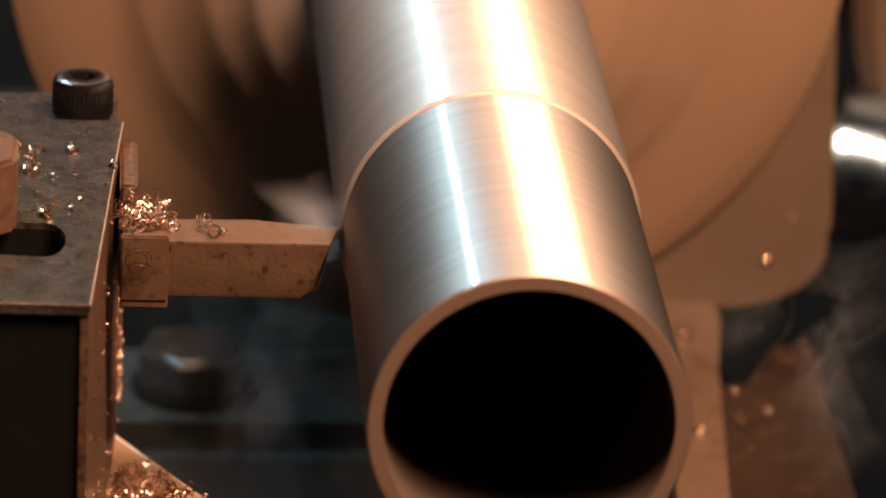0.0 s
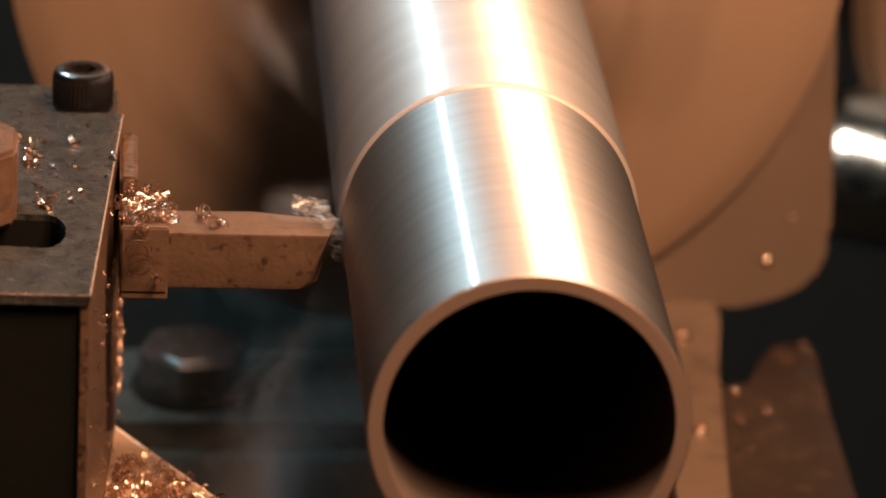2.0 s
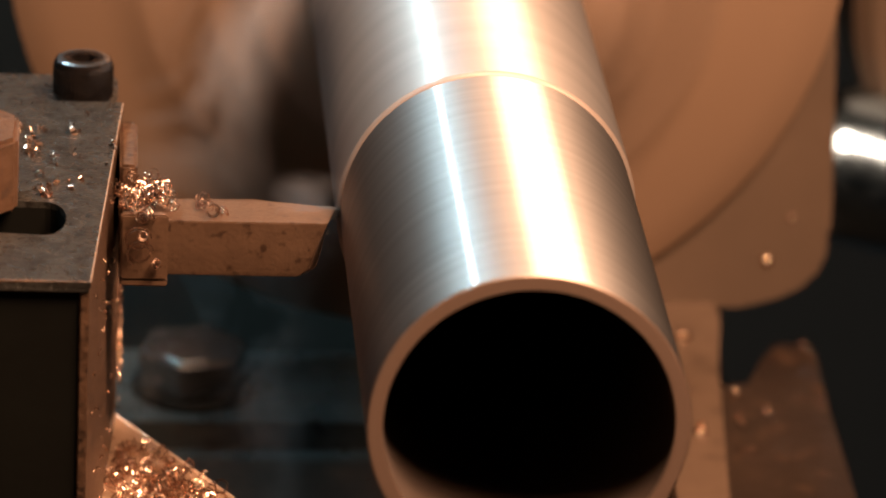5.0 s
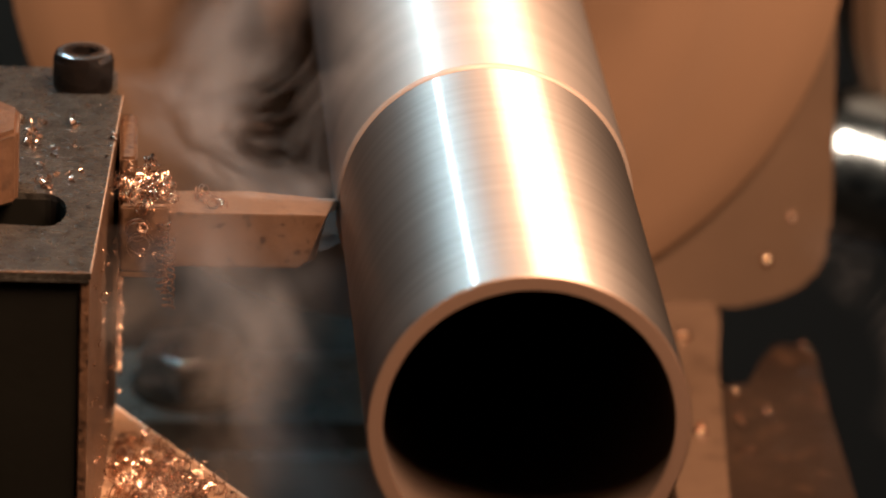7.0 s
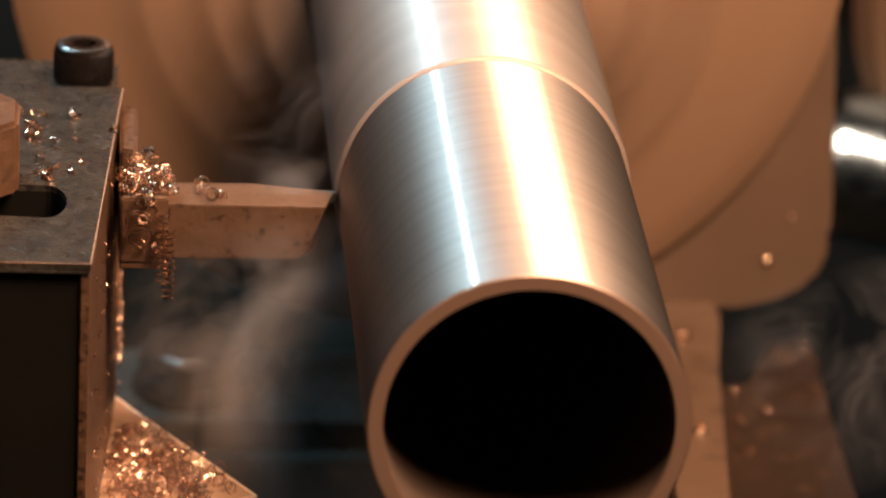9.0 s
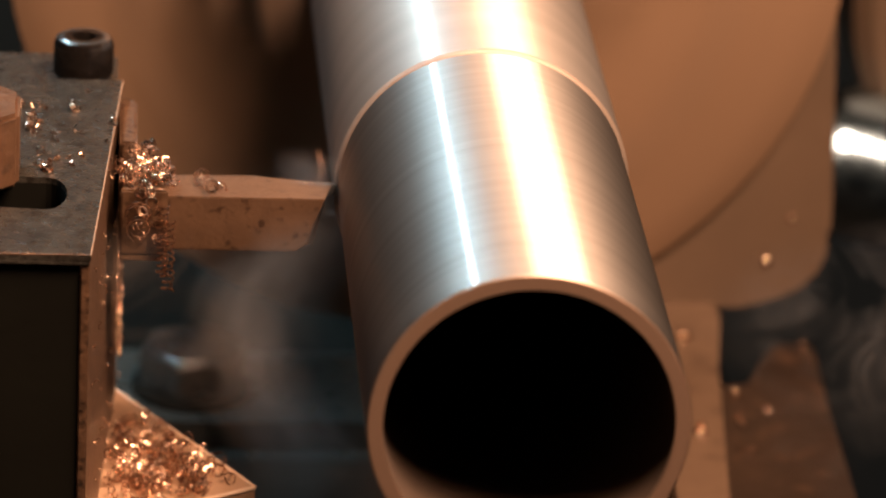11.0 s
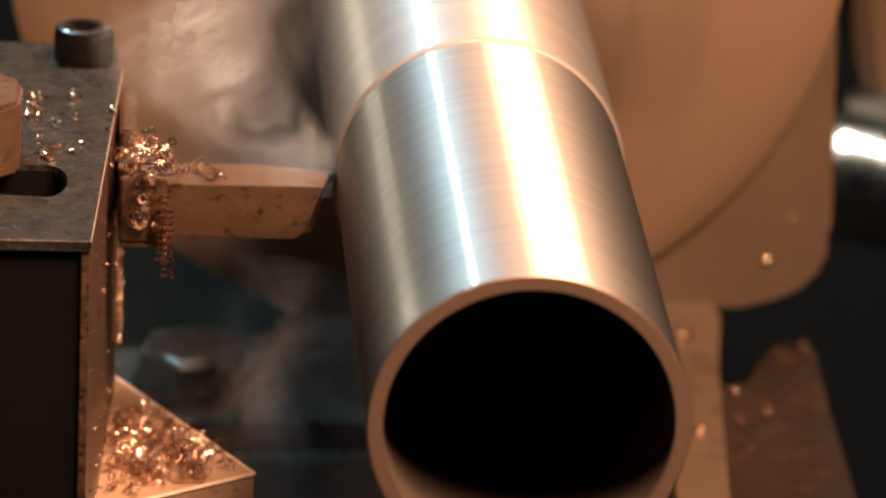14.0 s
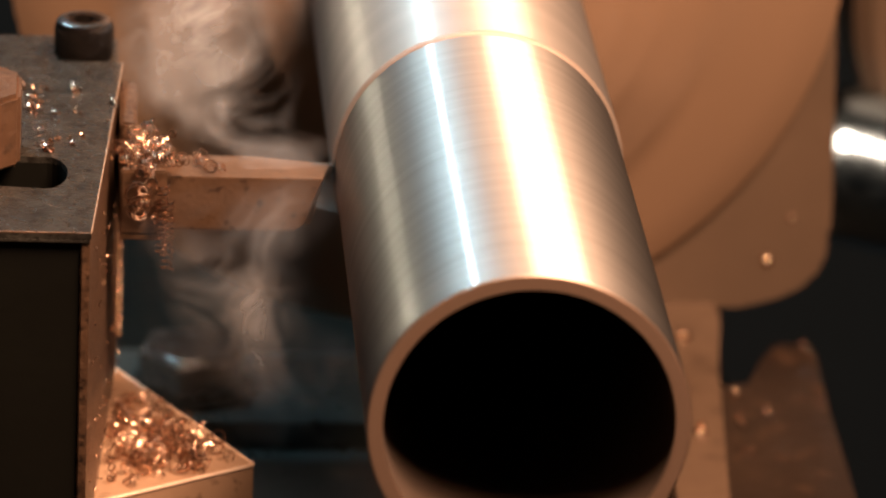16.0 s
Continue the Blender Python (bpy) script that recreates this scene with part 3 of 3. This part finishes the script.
def glint_dome(r, m):
    bm = lathe([(0.05, r * 0.62), (r * 0.35, r * 0.58), (r * 0.7, r * 0.42), (r * 0.92, r * 0.18), (r, 0), (0.05, 0)], m, 24)
    ob = part("glint_dome", bm, GLINT_STEEL, None, "", 60)
    tagged(ob, "small steel dome added to throw a bright glint", "rivet", group="domed rivets")


# domes added only to throw bright glints on the way and headstock
glint_dome(1.6, at(54.6, 226, -80.1))
glint_dome(1.6, at(52.6, 178.6, -80.1))
for x, z, r in ((73.9, -70.4, 1.2), (78.4, -60.5, 0.9)):
    glint_dome(r, at(x, 245.45, z) @ Matrix.Rotation(radians(90), 4, "X"))

TANGLES = [(2.0, (-27.5, 79, 2)), (0.5, (-34, 79, 3)), (1.5, (-45, 81, 14)), (2.5, (-48, 83, -25)), (3.5, (-36, 85, 15)), (4.0, (-45, 85.6, 11.5)), (6.5, (-45, 90, 15)), (8.0, (-41, 93, -27)), (3.0, (-50, 82, -34)), (8.2, (-36, 98, 26))]

# chips that the bit throws while it cuts: (arrival time, resting place)
flyers = []


def chip_thing(bm, rest, arrive, label):
    ob = part("swarf_curl", bm, CHIP, None, "", 50)
    tagged(ob, label, "swarf curl", group="flying swarf")
    flyers.append((ob, Vector(rest) / 1000, arrive, rng.uniform(0, 6.3)))


for k in range(52):
    bm = bmesh.new()
    curl(bm, at(0, 0, 0), rng.uniform(0.5, 1.15), rng.uniform(1.2, 3.2), rng.uniform(0.5, 0.8), rng.uniform(0.15, 0.32))
    rest = (rng.gauss(-57.0, 2.4), rng.gauss(73.5, 3.0), 3.0 + abs(rng.gauss(1.2, 2.0)))
    if k % 4 == 1:
        rest = (rng.gauss(-58.2, 1.3), rng.gauss(68.0, 0.3), rng.uniform(-6, 3))
    chip_thing(bm, rest, 0.6 + k * 0.27, "bright coiled steel swarf curl by the tool bit")
for k, (x, z, t) in enumerate([(-55.2, 0.6, 6.75), (-54.2, -2.2, 6.85)]):
    bm = bmesh.new()
    curl(bm, Matrix.Rotation(radians(179 - 3 * k), 4, "X"), 1.0, 11, 1.15, 0.26, 0.24)
    chip_thing(bm, (x, 67.4, z), t, "long hanging spiral of bright swarf")


# frayed tangles of hair-thin swarf that fly off the cut: (time, place)
def coil_along(bm, bend, length, r, turns, w):
    """A hair-thin coil, r millimetres in radius, whose axis follows an arc bent by so many radians."""
    n = int(turns * 11)
    prev = None
    for i in range(n + 1):
        f = i / n
        a = bend * (f - 0.5)
        rad = length / bend
        mid = Vector((rad * math.sin(a), 0.8 * math.sin(5 * f), rad * (math.cos(a) - 1)))
        side, up = Vector((math.sin(a), 0, math.cos(a))), Vector((0, 1, 0))
        turn = 2 * math.pi * turns * f
        rr = r * (0.6 + 0.5 * math.sin(2.1 * f + r) + 0.3 * math.sin(turn * 0.31) + 0.25 * math.sin(turn * 1.7))
        out = side * math.cos(turn) + up * math.sin(turn)
        along = Vector((math.cos(a), 0, -math.sin(a)))
        ring = [bm.verts.new(mid + out * (rr + p * 0.035) + along * (q * w / 2)) for p, q in ((-1, -1), (1, -1), (1, 1), (-1, 1))]
        if prev:
            for k in range(4):
                bm.faces.new((prev[k], prev[(k + 1) % 4], ring[(k + 1) % 4], ring[k]))
        else:
            bm.faces.new(ring[::-1])
        prev = ring
    bm.faces.new(prev)


tangles = []
for t, spot in TANGLES:
    bm = bmesh.new()
    coil_along(bm, rng.uniform(1.2, 2.4), rng.uniform(11, 16), rng.uniform(0.8, 1.3), rng.randint(15, 21), 0.09)
    if t != 0.5:
        coil_along(bm, rng.uniform(-1.6, -0.7), rng.uniform(7, 10), rng.uniform(0.5, 0.9), rng.randint(10, 14), 0.08)
    ob = part("swarf_tangle", bm, HAIR, None, "", 50)
    tagged(ob, "frayed flying tangle of hair-thin steel swarf", "swarf tangle", group="flying swarf")
    tangles.append((ob, Vector(spot) / 1000, t, rng.uniform(0.3, 1.6)))


def swarf_strand(r, turns, pitch, w):
    bm = bmesh.new()
    curl(bm, at(0, 0, -turns * pitch / 2), r, turns, pitch, w, 0.1, 12)
    ob = part("swarf_strand", bm, HAIR, None, "", 50)
    return tagged(ob, "long straight spiral strand of bright steel swarf", "swarf strand", group="flying swarf")


strand = swarf_strand(0.55, 27, 1.12, 0.3)
open_strand = swarf_strand(1.4, 13, 1.6, 0.16)


# ---- smoke ----
wisps = []


def smoke_wisp(material, rest, w, h, seed, span, drift, lean):
    """A rumpled veil, w by h millimetres, that rises from below, drifts, and blows away."""
    r = random.Random(seed)
    me = bpy.data.meshes.new("smoke_wisp")
    verts, faces, uvs = [], [], []
    nx, nz = 12, 16
    ph = [r.uniform(0, 6.3) for _ in range(5)]
    for i in range(nz + 1):
        v = i / nz
        mid = w * 0.18 * math.sin(v * 4.2 + ph[0]) + lean * h * v
        wide = w * ((0.42 + 0.72 * v) if rest[2] > -10 else (0.6 + 0.5 * v)) * (0.9 + 0.15 * math.sin(v * 4 + ph[1]))
        for j in range(nx + 1):
            u = j / nx
            x = mid + (u - 0.5) * wide
            y = 0.6 * math.sin(u * 2.4 + v * 2 + ph[2]) + 0.5 * math.sin(v * 4 + ph[3])
            z = v * h + 0.08 * h * math.sin(u * 4 + ph[4])
            verts.append((x / 1000, y / 1000, z / 1000))
    v0 = 0.16 if rest[2] > -10 else 0.0              # a plume is densest near the cut
    for i in range(nz):
        for j in range(nx):
            a = i * (nx + 1) + j
            faces.append((a, a + 1, a + nx + 2, a + nx + 1))
            lo, hi = v0 + (1 - v0) * i / nz, v0 + (1 - v0) * (i + 1) / nz
            uvs += [(j / nx, lo), ((j + 1) / nx, lo), ((j + 1) / nx, hi), (j / nx, hi)]
    me.from_pydata(verts, [], faces)
    layer = me.uv_layers.new(name="sheet")
    for l, uv in zip(layer.data, uvs):
        l.uv = uv
    me.materials.append(material)
    for p in me.polygons:
        p.use_smooth = True
    ob = new("smoke_wisp", me)
    tagged(ob, "thin grey veil of cutting smoke by the tool bit", "smoke", kind="stuff")
    ob.visible_shadow = False
    wisps.append((ob, Vector(rest) / 1000, span, drift, seed))


# veils: place, width, height, seed, when it hangs there, how it drifts (millimetres a second), lean
VEILS = [
    (SMOKE_PUFF, (-27.0, 78.0, -6), 13, 13, 40, (-1.0, 18.0), (0, 0), -0.5),
    (SMOKE_FAINT, (-40, 86, -56), 62, 60, 41, (-1.0, 18.0), (0, 0), 0.0),
    (SMOKE_PUFF, (-28.5, 80.5, -5), 14, 15, 1, (-1.0, 0.7), (-2, 2), -0.25),
    (SMOKE_FAINT, (-43, 80, -46), 34, 36, 2, (-1.0, 0.9), (4, 2), 0.1),
    (SMOKE_FAINT, (66, 120, -62), 54, 46, 3, (-1.0, 0.9), (2, 5), 0.2),
    (SMOKE_VEIL, (-31, 84, -4), 16, 22, 4, (1.1, 1.9), (-5, 5), -0.2),
    (SMOKE_FAINT, (-38, 80, -48), 30, 44, 5, (1.2, 2.1), (2, -4), 0.1),
    (SMOKE_PUFF, (-31, 81, -4), 26, 18, 6, (2.45, 3.7), (-2, 1), -0.6),
    (SMOKE_FAINT, (-38, 80, -54), 26, 58, 7, (3.6, 4.9), (2, -3), 0.1),
    (SMOKE_VEIL, (-29, 89, -4), 34, 34, 8, (5.2, 6.8), (-3, 4), -0.5),
    (SMOKE_CURL, (-28, 90, -4), 42, 24, 9, (6.3, 7.3), (-4, 2), -1.1),
    (SMOKE_HAZE, (-44, 136, -20), 54, 60, 10, (4.8, 8.1), (-3, 3), 0.0),
    (SMOKE_VEIL, (-30, 95, -4), 48, 44, 11, (6.8, 7.8), (-4, 7), -0.2),
    (SMOKE_CURL, (-47, 72, -46), 40, 42, 12, (7.1, 7.9), (-2, -3), 0.1),
    (SMOKE_HAZE, (-38, 80, -56), 60, 58, 13, (6.0, 7.8), (1, 2), 0.0),
    (SMOKE_FAINT, (78, 140, -66), 46, 44, 14, (6.1, 7.0), (4, 6), 0.2),
    (SMOKE_PUFF, (-31, 89, -3), 24, 16, 15, (7.7, 8.4), (-4, 2), -0.5),
    (SMOKE_VEIL, (-40, 88, -52), 22, 44, 16, (7.8, 8.8), (1, -5), 0.2),
    (SMOKE_FAINT, (-32, 96, -4), 30, 36, 17, (8.4, 9.8), (-3, 5), -0.2),
    (SMOKE_HAZE, (-40, 84, -52), 66, 56, 18, (10.2, 12.3), (-2, 1), 0.1),
    (SMOKE_CURL, (-46, 84, -42), 44, 36, 19, (11.2, 12.7), (-3, -2), 0.2),
    (SMOKE_HAZE, (-42, 168, -32), 60, 66, 20, (11.4, 14.2), (-3, 3), 0.0),
    (SMOKE_PUFF, (-28, 100, -5), 40, 36, 21, (11.7, 12.3), (-4, 4), -0.8),
    (SMOKE_CURL, (-28, 102, -5), 46, 32, 22, (12.3, 12.9), (-5, 4), -0.8),
    (SMOKE_VEIL, (-30, 98, -3), 24, 44, 23, (12.7, 13.3), (-2, 8), -0.1),
    (SMOKE_PUFF, (-31, 98, -5), 22, 16, 24, (13.1, 14.3), (-3, 1), -0.6),
    (SMOKE_CURL, (-28, 107, -4), 38, 44, 25, (13.2, 14.9), (-2, 2), -0.5),
    (SMOKE_VEIL, (-40, 90, -54), 50, 44, 26, (12.6, 15.0), (2, -2), 0.1),
    (SMOKE_CURL, (-33, 101, -4), 26, 40, 27, (14.6, 15.1), (-2, 6), -0.2),
    (SMOKE_VEIL, (-36, 92, -50), 30, 40, 28, (14.7, 15.5), (-3, -3), 0.2),
    (SMOKE_PUFF, (-27.5, 106, -6), 20, 26, 29, (15.2, 16.6), (-3, 1), -0.6),
    (SMOKE_CURL, (-29, 112, -5), 52, 50, 30, (15.4, 16.8), (-2, 2), -0.5),
    (SMOKE_CURL, (-42, 92, -38), 44, 30, 31, (15.6, 16.8), (-3, -2), 0.0),
    (SMOKE_HAZE, (-44, 94, -24), 62, 44, 39, (14.75, 15.3), (-2, 2), 0.0),
    (SMOKE_FAINT, (-38, 84, -54), 56, 56, 35, (7.9, 9.8), (1, 2), 0.0),
    (SMOKE_FAINT, (74, 130, -66), 60, 50, 36, (8.4, 12.3), (1, 3), 0.2),
    (SMOKE_HAZE, (-42, 76, -60), 66, 58, 37, (8.1, 9.6), (-2, 2), 0.0),
    (SMOKE_HAZE, (-36, 78, -46), 50, 56, 38, (2.1, 2.9), (-2, 2), 0.0),
    (SMOKE_HAZE, (-48, 66, -26), 62, 46, 32, (6.8, 8.2), (-2, 2), 0.0),
    (SMOKE_HAZE, (-48, 70, -26), 62, 46, 33, (11.3, 12.9), (-2, 2), 0.0),
    (SMOKE_VEIL, (-38, 76, -20), 34, 30, 34, (15.6, 16.8), (-2, 2), -0.2),
]
for veil in VEILS:
    smoke_wisp(*veil)


# ---- motion ----
def ride(ob):
    b = Vector(ob["base"])
    walk(ob, [(t, Matrix.Translation(b + Vector((0, FEED * t, 0)))) for t in TIMES])


def motions():
    spin = [(k / FPS, -77.0 * k) for k in range(int(16 * FPS) + 1)]
    walk(chuck, [(t, Matrix.Translation(chuck["base"]) @ Matrix.Rotation(radians(a), 4, "Y")) for t, a in spin])
    walk(tube, [(t, Matrix.Rotation(radians(a), 4, "Y")) for t, a in spin])
    walk(skin, [(t, Matrix.Translation((0, FEED * t, 0))) for t in TIMES])
    for ob in RIDERS:
        ride(ob)
    # the added lamp turns to the tube to make its late streak
    walk(swung_lamp, [(t, Matrix.Translation(swung_lamp["base"]) @ Matrix.Rotation(radians(a), 4, "Z")) for t, a in
                      ((0.0, 150), (12.9, 150), (13.05, 110), (13.2, 40), (13.35, 0), (16.0, 0))])
    nose = Vector((-0.0270, 0.0790, -0.0010))
    inside = Vector((-0.046, 0.0768, -0.0045))           # still unborn: inside the solid bit
    steps = [k * 0.5 for k in range(33)]

    def hop(ob, flight, resting):
        """Rides unseen in the solid bit, makes its flight, then stays: resting rides on with the carriage if it may."""
        t0, t1 = flight[0][0], flight[-1][0]
        rows = [(t, Matrix.Translation((0, FEED * t, 0)) @ flight[0][1]) for t in steps if t < t0 - 0.05]
        rows += [(t, Matrix.Translation((0, FEED * (t if resting or t < t1 else t1), 0)) @ m) for t, m in flight]
        rows += [(t, Matrix.Translation((0, FEED * (t if resting else t1), 0)) @ flight[-1][1]) for t in steps if t > t1 + 0.05]
        walk(ob, rows)

    def turned_by(*e):
        return Euler(e).to_matrix().to_4x4()
    for ob, rest, arrive, a in flyers:
        flight = []
        for t, p, turn in ((arrive - 0.2, inside, 0), (arrive - 0.14, nose + Vector((0.0, 0, 0.004)), 1.0),
                           (arrive - 0.07, (nose + rest) / 2 + Vector((0, 0.003, 0.012)), 2.0), (arrive, rest, 3.0)):
            long_one = len(ob.data.vertices) > 400
            flight.append((t, Matrix.Translation(p) @ (turned_by(0, radians(90 - 30 * turn), 0) if long_one else turned_by(a + turn * 0.9, turn * 0.7, a * 2 + turn * 0.5))))
        hop(ob, flight, True)
    out_of_sight = Vector((0.030, 0.170, -0.0885))        # on the bed, in the tube's lee
    for ob, spot, t, a in tangles:
        here = spot - Vector((0, FEED * t, 0))
        flight = [(t - 0.3, Matrix.Translation(inside) @ turned_by(0, 0, 0)),
                  (t - 0.15, Matrix.Translation(nose + Vector((0, 0.002, 0.004))) @ turned_by(0, a * 0.4, 0)),
                  (t - 0.03, Matrix.Translation(here + Vector((0.0006, 0, -0.0003))) @ turned_by(0.28, a * 0.96, 0.28)),
                  (t + 0.04, Matrix.Translation(here + Vector((-0.0006, 0, 0))) @ turned_by(0.3, a, 0.3)),
                  (t + 0.2, Matrix.Translation(here.lerp(out_of_sight, 0.5)) @ turned_by(0.4, a * 1.3, 0.5)),
                  (t + 0.35, Matrix.Translation(out_of_sight) @ turned_by(0.5, a * 1.5, 0.5))]
        hop(ob, [(max(0.0, q), m) for q, m in flight], False)
    flight = [(3.95, Matrix.Translation((-0.045, 0.0768, -0.0045)) @ turned_by(0, radians(90), 0)),
              (4.1, Matrix.Translation((-0.046, 0.074, 0.008)) @ turned_by(0, radians(60), 0)),
              (4.2, Matrix.Translation((-0.0535, 0.068, 0.004)) @ turned_by(0, radians(17), 0)),
              (4.3, Matrix.Translation((-0.050, 0.066, -0.010)) @ turned_by(0, radians(5), 0)),
              (4.6, Matrix.Translation((0.0, 0.140, -0.070)) @ turned_by(0, radians(60), 0)),
              (4.8, Matrix.Translation((0.025, 0.165, -0.0885)) @ turned_by(0, radians(90), 0))]
    hop(strand, flight, False)
    lag = Vector((0, FEED * 13.5, 0))
    flight = [(13.2, Matrix.Translation(inside) @ turned_by(0, radians(90), 0)),
              (13.35, Matrix.Translation(Vector((-0.040, 0.100, -0.012)) - lag) @ turned_by(0, radians(60), 0)),
              (13.47, Matrix.Translation(Vector((-0.0345, 0.100, -0.0370)) - lag) @ turned_by(0, radians(33), 0)),
              (13.53, Matrix.Translation(Vector((-0.0350, 0.100, -0.0378)) - lag) @ turned_by(0, radians(31), 0)),
              (13.75, Matrix.Translation(Vector((0.0, 0.150, -0.070)) - lag) @ turned_by(0, radians(60), 0)),
              (13.95, Matrix.Translation(Vector((0.025, 0.165, -0.0885)) - lag) @ turned_by(0, radians(90), 0))]
    hop(open_strand, flight, False)
    for ob, rest, (start, end), (dx, dz), seed in wisps:
        r = random.Random(seed + 50)
        f, g = r.uniform(1.6, 2.6), r.uniform(0, 6.3)
        below = Vector((rest.x, rest.y, -0.190))          # down in the bed, before it rises
        away = Vector((-0.03, 0.02, 0.16)) if rest.z > -0.03 else below - rest
        rows = []
        for k in range(81):
            t = k * 0.2
            age = min(max(t, start), end) - (start + end) / 2
            here = rest + Vector((dx * age / 1000 + 0.001 * math.sin(f * t + g), 0.0, dz * age / 1000 + 0.001 * math.sin(0.8 * f * t)))
            if end - start > 10:                             # stays by the cut and rides along with it
                here.y += FEED * t
            if t < start:
                here = here.lerp(below, min(1.0, (start - t) / 0.4))
            elif t > end:
                here = here + away * min(1.0, (t - end) / 0.6)
            rows.append((t, Matrix.Translation(here) @ Euler((0.1 * math.sin(f * t), 0.1 * math.sin(0.7 * f * t + g), 0.2 * math.sin(0.9 * f * t))).to_matrix().to_4x4()))
        walk(ob, rows)


motions()
